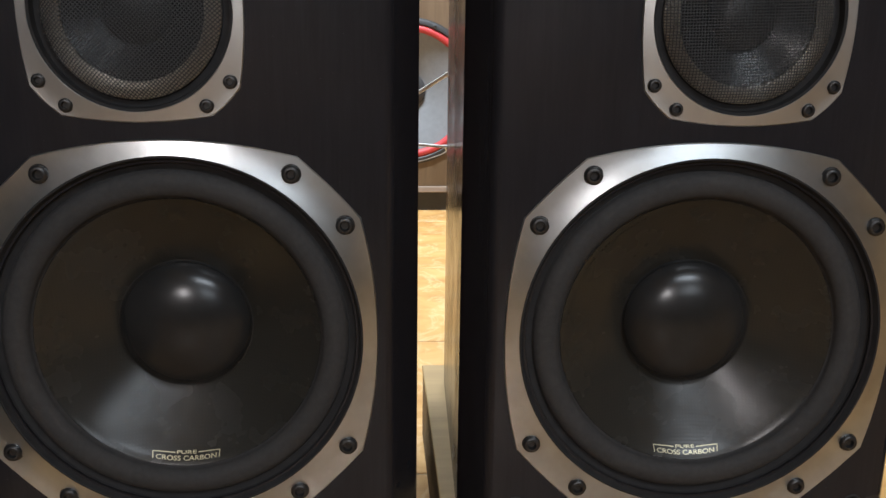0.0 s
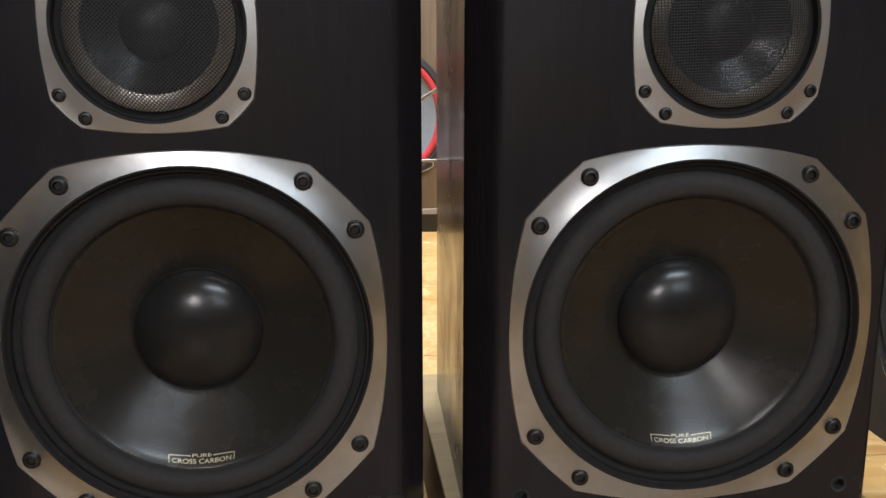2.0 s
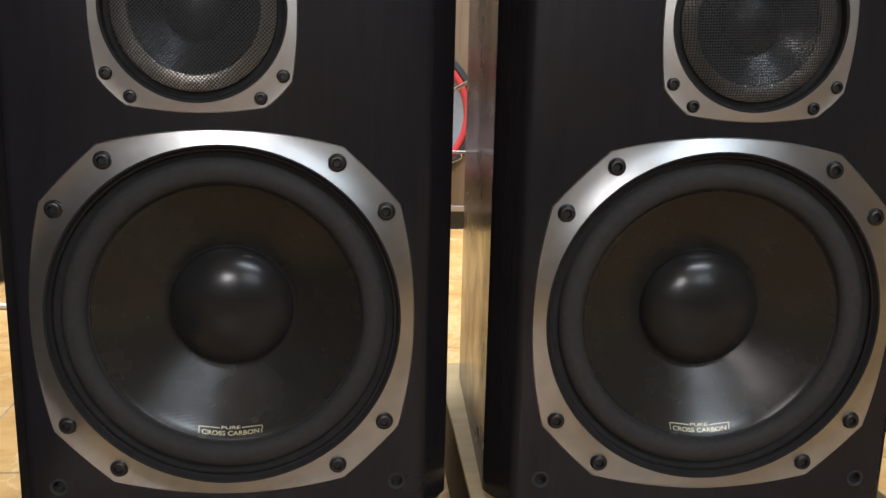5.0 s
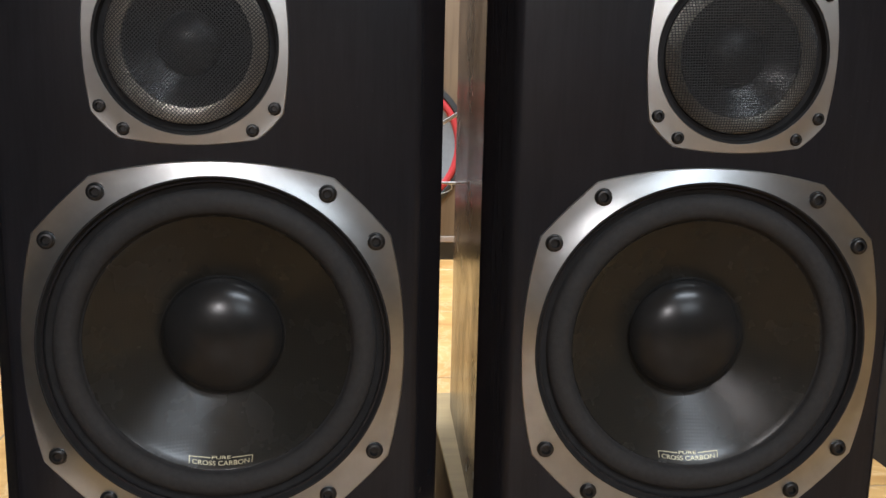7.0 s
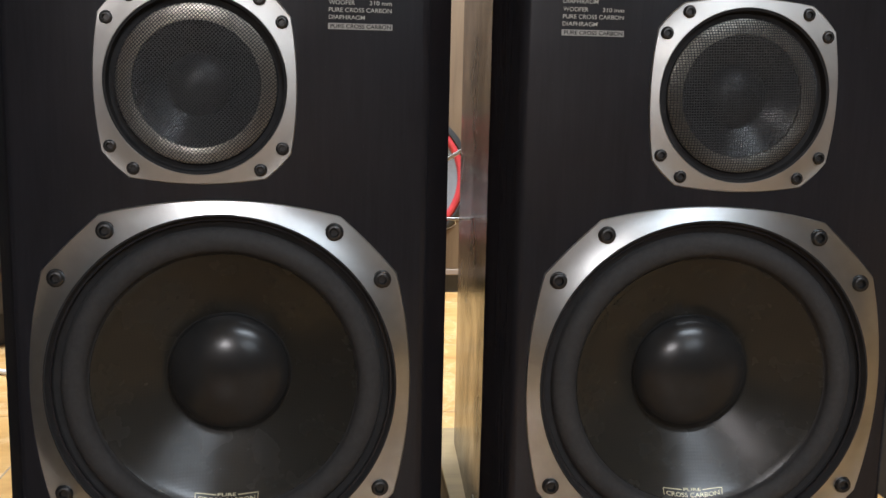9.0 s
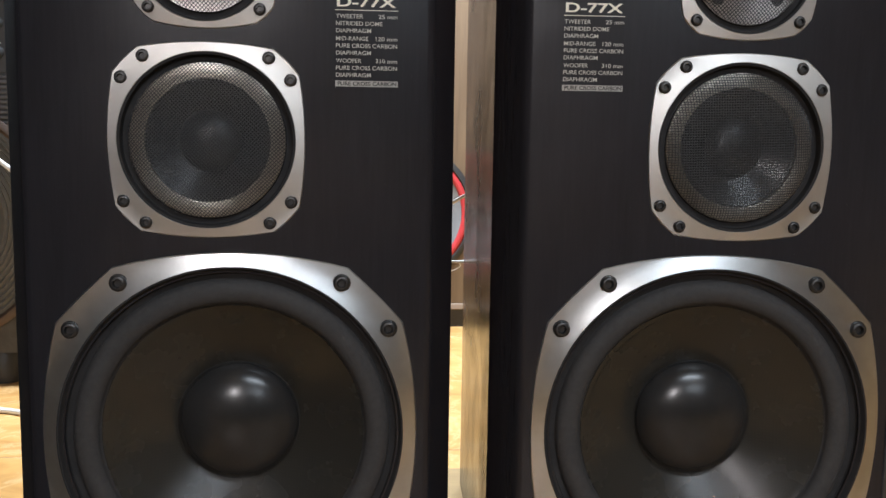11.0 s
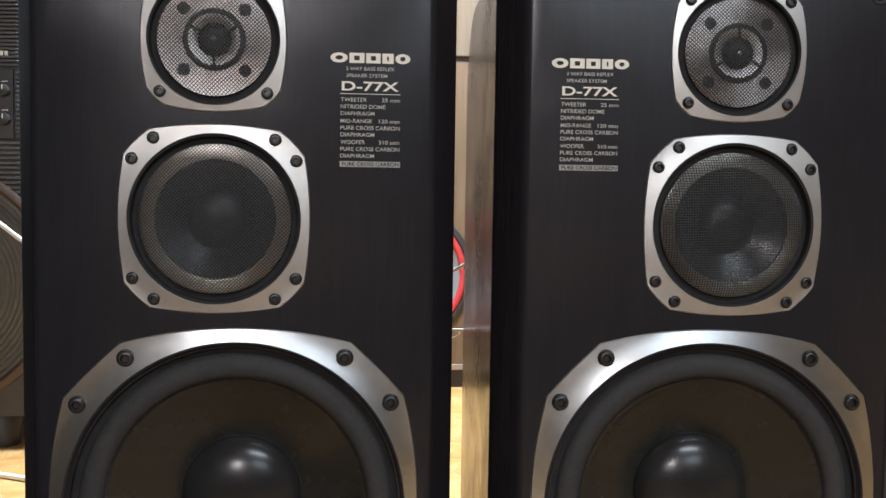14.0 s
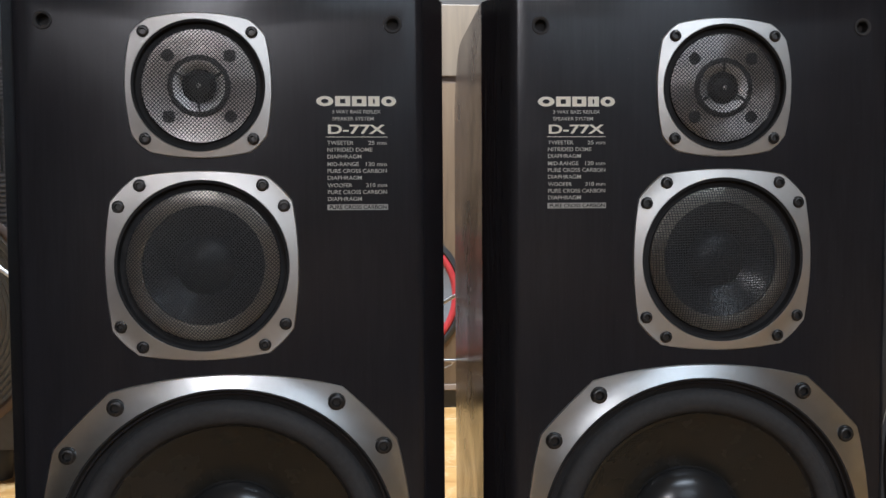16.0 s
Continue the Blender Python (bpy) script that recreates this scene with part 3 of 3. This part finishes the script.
    # printed panel
    left = 0.0983 if mirror > 0 else -0.1548
    panel_print(sp, left)
    return sp


def panel_print(sp, left):
    right, mid = left + 0.0568, left + 0.0284
    base = 0.201
    # maker's mark as five plain blocks
    z0, z1, x = base + 0.4332, base + 0.4428, mid - 0.0392
    for wide, hollow in ((0.0180, True), (0.0160, False), (0.0155, False), (0.0125, False), (0.0160, True)):
        mark = bmesh.new()
        cx, cz, rx, rz = x + wide / 2, (z0 + z1) / 2, wide / 2 - 0.0008, (z1 - z0) / 2
        n = 24
        outer, inner = [], []
        for k in range(n):
            c, d = math.cos(2 * math.pi * k / n), math.sin(2 * math.pi * k / n)
            if not hollow:
                big = max(abs(c), abs(d))
                c, d = c / big, d / big
            outer.append(mark.verts.new((cx + rx * c, -0.0007, cz + rz * d)))
            inner.append(mark.verts.new((cx + (rx - 0.0046) * c, -0.0007, cz + (rz - 0.0027) * d)))
        for k in range(n):
            mark.faces.new((outer[k], outer[(k + 1) % n], inner[(k + 1) % n], inner[k]))
        part("mark_block", mark, PRINT, sp, "plain cream block of the maker's mark")
        x += wide
    words("3 WAY BASS REFLEX", left + 0.0050, base + 0.4262, 0.0462, 0.0034, PRINT_DIM, sp)
    words("SPEAKER SYSTEM", left + 0.0050, base + 0.4196, 0.0395, 0.0034, PRINT_DIM, sp)
    words("D-77X", left + 0.0008, base + 0.4066, 0.0548, 0.0090, PRINT, sp)
    part("rule", slab(left - 0.0008, right + 0.0008, -0.0009, 0.0003, base + 0.4036, base + 0.4041), PRINT, sp)
    lines = [("TWEETER", 0.0250, "25 mm"), ("NITRIDED DOME", 0.0430, ""), ("DIAPHRAGM", 0.0325, ""), ("MID-RANGE", 0.0300, "120 mm"), ("PURE CROSS CARBON", 0.0568, ""),
             ("DIAPHRAGM", 0.0325, ""), ("WOOFER", 0.0235, "310 mm"), ("PURE CROSS CARBON", 0.0568, ""), ("DIAPHRAGM", 0.0325, "")]
    z = 0.3963
    for k, (text, wide, size) in enumerate(lines):
        words(text, left, base + z, wide, 0.0038, PRINT_DIM, sp)
        if size:
            words(size, right, base + z, 0.0175 if len(size) == 5 else 0.0200, 0.0038, PRINT_DIM, sp, align="right")
        z -= 0.0072 if k % 3 == 2 else 0.00655
    part("label_bar", slab(left - 0.0006, right + 0.0008, -0.0007, 0.0003, base + 0.3338, base + 0.3392), PRINT_BAR, sp, "small grey bar")
    words("PURE CROSS CARBON", left + 0.0015, base + 0.3347, 0.0548, 0.0037, PIT, sp, y=-0.0011)


BASE_Z = 0.104
loudspeaker(pose(0, 0, BASE_Z), 1, "large black three-way loudspeaker with silver-framed drivers on a low board")
loudspeaker(pose(0.4673, -0.0093, BASE_Z, 0, 0, -1.94), -1, "large black three-way loudspeaker, drivers mirrored, on a low board")


def low_stand(x0, x1, y0, y1):
    st = thing("speaker_stand", pose((x0 + x1) / 2, (y0 + y1) / 2, 0), "low beige board with dark brown edges under a loudspeaker", "speaker stand", "speaker stands")
    hx, hy = (x1 - x0) / 2, (y1 - y0) / 2
    part("top_board", slab(-hx, hx, -hy, hy, 0.098, 0.104, 0.0015), BEIGE, st, "beige laminate top")
    part("plinth", slab(-hx + 0.001, hx - 0.001, -hy + 0.001, hy - 0.001, 0.0, 0.098, 0.001), BROWN, st, "dark brown wooden block")


low_stand(-0.205, 0.208, -0.020, 0.40)
low_stand(0.2395, 0.681, -0.022, 0.445)


# ---- wooden loudspeaker cabinet against the back wall ----
def wooden_speaker(m):
    sp = thing("wooden_speaker", m, "light wood loudspeaker cabinet with a large red-edged woofer", "loudspeaker")
    wz, k = 0.357, 1.1
    part("box", holed_box(0.31, 0.0, 0.44, 0.076, 1.011, 0, wz, 0.182 * k, 0.12), OAK, sp, "light brown wood-grain box")
    part("plinth", slab(-0.29, 0.29, 0.012, 0.42, 0.0, 0.058), BLACK, sp, "black recessed base")
    part("base_strip", slab(-0.315, 0.315, -0.006, 0.44, 0.058, 0.076, 0.002), STRIP, sp, "pale wood strip")

    def turned(profile, n=72):
        return lathe([(r * k, y) for r, y in profile], 0, wz, n)

    wf = part("woofer", turned([(0.191, -0.001), (0.191, -0.006), (0.188, -0.008), (0.180, -0.008), (0.177, -0.004), (0.1765, 0.004)]), BLACK, sp, "large driver with a black rim", 35)
    part("trim_ring", turned([(0.1945, 0.0005), (0.1945, -0.004), (0.1912, -0.005), (0.1905, -0.001)]), BLACK, wf, "thin black ring", 35)
    part("surround", turned([(0.1775, 0.001)] + [(0.1678 + 0.0095 * math.cos(a), 0.001 - 0.009 * math.sin(a)) for a in [math.pi * q / 10 for q in range(11)]] + [(0.1575, 0.004)]), RED, wf, "red rubber half-roll", 60)
    part("cone", turned([(0.1615, 0.003), (0.110, 0.022), (0.048, 0.046)]), GREY, wf, "plain grey cone", 50)
    part("dust_cap", turned([(0.050 * math.cos(a), 0.044 - 0.022 * math.sin(a)) for a in [math.pi / 2 * q / 8 for q in range(8)]] + [(0.0, 0.022)], 48), GASKET, wf, "dark dust cap", 60)
    for q in range(8):
        a = math.pi / 4 * (q + 0.5)
        bolt = part("bolt", SCREW_M, SCREW, wf)
        bolt.location = (0.184 * k * math.cos(a), -0.0072, wz + 0.184 * k * math.sin(a))


wooden_speaker(pose(0.27, 1.98, 0))
box = thing("wooden_box", pose(0.27, 2.02, 1.011), "pale brown wooden box standing on the wooden loudspeaker", "box")
part("body", slab(-0.29, 0.29, 0.0, 0.38, 0.026, 0.250, 0.004), OAK_PALE, box)
part("dark_base", slab(-0.27, 0.27, 0.012, 0.36, 0.0, 0.026), BROWN, box, "dark brown recessed base")


# ---- black loudspeaker with knobs, ribbed woofer ----
def stage_speaker(m):
    sp = thing("stage_speaker", m, "black powered loudspeaker with ribbed grille slots, knobs and one big woofer", "loudspeaker")
    hx, wx, wz = 0.42, 0.045, 0.385
    part("box", holed_box(hx, 0.004, 0.48, 0.077, 1.25, wx, wz, 0.272, 0.14), WRAP, sp, "crinkled black vinyl covered box")
    wf = part("woofer", lathe([(0.288, 0.006), (0.288, -0.006), (0.280, -0.012), (0.272, -0.012), (0.266, -0.006), (0.264, 0.004)], wx, wz, 96), RUST, sp, "big driver with a worn brown rim", 40)
    ribs = [(0.266, 0.002)]
    for k in range(9):
        r = 0.258 - 0.012 * k
        ribs += [(r, 0.002 + 0.003 * k - 0.005), (r - 0.0055, 0.002 + 0.003 * k + 0.004)]
    part("cone", lathe(ribs + [(0.12, 0.05), (0.07, 0.065), (0.0, 0.06)], wx, wz, 96), RIBBED, wf, "grey ribbed cone", 50)
    end = 0.246

    def slat(x0, z, high):
        part("slat", slab(x0, end, -0.004, 0.006, z, z + high, 0.0014, 1), SLAT, sp)

    for k in range(5):
        slat(-hx + 0.03, 0.664 + 0.0115 * k, 0.0066)
    for k in range(6):
        slat(wx + 0.10, 0.596 + 0.0115 * k, 0.0066)
    for k in range(15):
        slat(0.240, 0.724 + 0.0104 * k, 0.0060)
    for k in range(34):
        slat(-hx + 0.03, 0.888 + 0.0090 * k, 0.0052)
    pn = part("control_panel", slab(-0.24, 0.235, -0.004, 0.006, 0.722, 0.882, 0.002), PANEL, sp, "dark grey control panel")
    for x in (-0.18, -0.08, 0.02, 0.12, 0.217):
        for z in (0.767, 0.832):
            kn = part("knob", lathe([(0.014, -0.004), (0.0125, -0.020), (0.008, -0.022), (0.0, -0.022)], x, z, 20), BLACK, pn, "", 40)
            part("pointer", slab(x - 0.0009, x + 0.0009, -0.0232, -0.0210, z + 0.001, z + 0.011), TRIM, kn)
            part("scale_mark", slab(x - 0.007, x + 0.007, -0.0052, -0.0038, z + 0.0195, z + 0.0215), TRIM, pn)
    for x, paint in ((0.196, RED), (0.207, TRIM), (0.218, TRIM)):
        part("printed_mark", slab(x, x + 0.007, -0.0056, -0.0030, 0.911, 0.921), paint, sp)
    for sx in (-1, 1):
        for y in (0.05, 0.42):
            part("foot", lathe([(0.034, 0.0), (0.037, 0.065), (0.028, 0.080), (0.0, 0.080)], 0, 0, 24), BLACK, sp, "round rubber foot", 40).matrix_basis = pose(sx * 0.188, y, 0.0, 90, 0, 0)
    return sp


stage_speaker(pose(-0.90, 1.33, 0))


# ---- speaker beside the pair, facing across ----
def side_speaker(m):
    sp = thing("side_speaker", m, "black loudspeaker turned sideways with a dark woofer and thin white trim", "loudspeaker")
    wz, k = 0.245, 1.165
    part("box", holed_box(0.29, 0.0, 0.42, 0.0, 1.05, 0, wz, 0.168 * k, 0.12), VINYL, sp, "black vinyl covered box")
    wf = part("woofer", lathe([(r * k, y) for r, y in [(0.180, 0.002), (0.180, -0.008), (0.176, -0.010), (0.168, -0.010), (0.165, -0.004)]], 0, wz, 80), PIT, sp, "dark driver", 40)
    part("trim_ring", lathe([(r * k, y) for r, y in [(0.1852, 0.001), (0.1852, -0.0040), (0.1842, -0.0050), (0.1828, -0.0045), (0.1825, 0.0)]], 0, wz, 80), TRIM, wf, "thin white ring", 40)
    part("surround", lathe([(r * k, y) for r, y in [(0.166, -0.004)] + [(0.150 + 0.016 * math.cos(a), -0.004 - 0.008 * math.sin(a)) for a in [math.pi * q / 10 for q in range(11)]] + [(0.133, 0.0)]], 0, wz, 80), PIT, wf, "black half-roll surround", 60)
    ribs = [(0.134, -0.001)]
    for q in range(8):
        ribs += [(0.130 - 0.009 * q, 0.004 + 0.004 * q), (0.126 - 0.009 * q, 0.008 + 0.004 * q)]
    part("cone", lathe([(r * k, y) for r, y in ribs + [(0.045, 0.04), (0.0, 0.03)]], 0, wz, 80), RIBBED_DARK, wf, "dark ribbed cone", 50)
    a, r = radians(-121), 0.1862 * k
    clip = slab(-0.008, 0.008, -0.007, 0.001, -0.004, 0.004, 0.0012, 1)
    part("clip", clip, BRASS, wf, "small dull brass clip on the ring").matrix_basis = pose(r * math.cos(a), 0, wz + r * math.sin(a), 0, 31, 0)


side_speaker(pose(0.9255, 0.212, 0, 0, 0, -90))


# ---- cables ----
def cable(points, r, label):
    ob = part("cable", tube(spline(points), r), CABLE, None, "", 60)
    return tagged(ob, label, "cable", "white cables")


cable([(0.30, 0.372, 0.535), (0.262, 0.43, 0.5055), (0.215, 0.47, 0.4725), (0.12, 0.50, 0.425), (0.02, 0.46, 0.395), (-0.05, 0.382, 0.385)], 0.0027, "thin white speaker wire strung behind the cabinets")
cable([(0.33, 0.370, 0.430), (0.27, 0.43, 0.416), (0.21, 0.47, 0.412), (0.10, 0.50, 0.390), (0.0, 0.44, 0.365), (-0.05, 0.382, 0.355)], 0.0020, "thin white speaker wire strung behind the cabinets")
cable([(0.322, 0.44, 0.425), (0.272, 0.455, 0.413), (0.262, 0.50, 0.393), (0.13, 0.49, 0.355), (0.05, 0.42, 0.33), (0.0, 0.382, 0.325)], 0.0006, "hair-thin white wire behind the cabinets")
cable([(-0.95, 1.318, 0.79), (-0.72, 0.96, 0.665), (-0.54, 0.90, 0.5415), (-0.48, 0.885, 0.498), (-0.40, 0.84, 0.44), (-0.22, 0.70, 0.395), (-0.10, 0.50, 0.355), (-0.06, 0.382, 0.335)], 0.0047, "white cable hanging in front of the black stage speaker")
cable([(-0.92, 1.05, 0.006), (-0.75, 1.14, 0.006), (-0.62, 1.105, 0.006), (-0.56, 1.078, 0.006), (-0.45, 1.04, 0.006), (-0.20, 0.92, 0.006), (0.0, 0.72, 0.006), (0.05, 0.55, 0.006)], 0.0062, "white cable lying on the tiled floor")


# ---- floor tiles ----
SIZE = 0.505
tile_bm = slab(-SIZE / 2 + 0.0018, SIZE / 2 - 0.0018, -SIZE / 2 + 0.0018, SIZE / 2 - 0.0018, -0.012, 0.0, 0.0008, 1)
tile_mesh = finish(tile_bm, TILE)
for i in range(-9, 9):
    for j in range(-20, 6):
        x, y = 0.095 + SIZE * (i + 0.5), 0.322 + SIZE * (j + 0.5)
        if X0 - 0.2 < x < X1 + 0.2 and Y0 - 0.2 < y < Y1 + 0.2:
            part("tile", tile_mesh, TILE, floor).location = (x, y, 0.0)
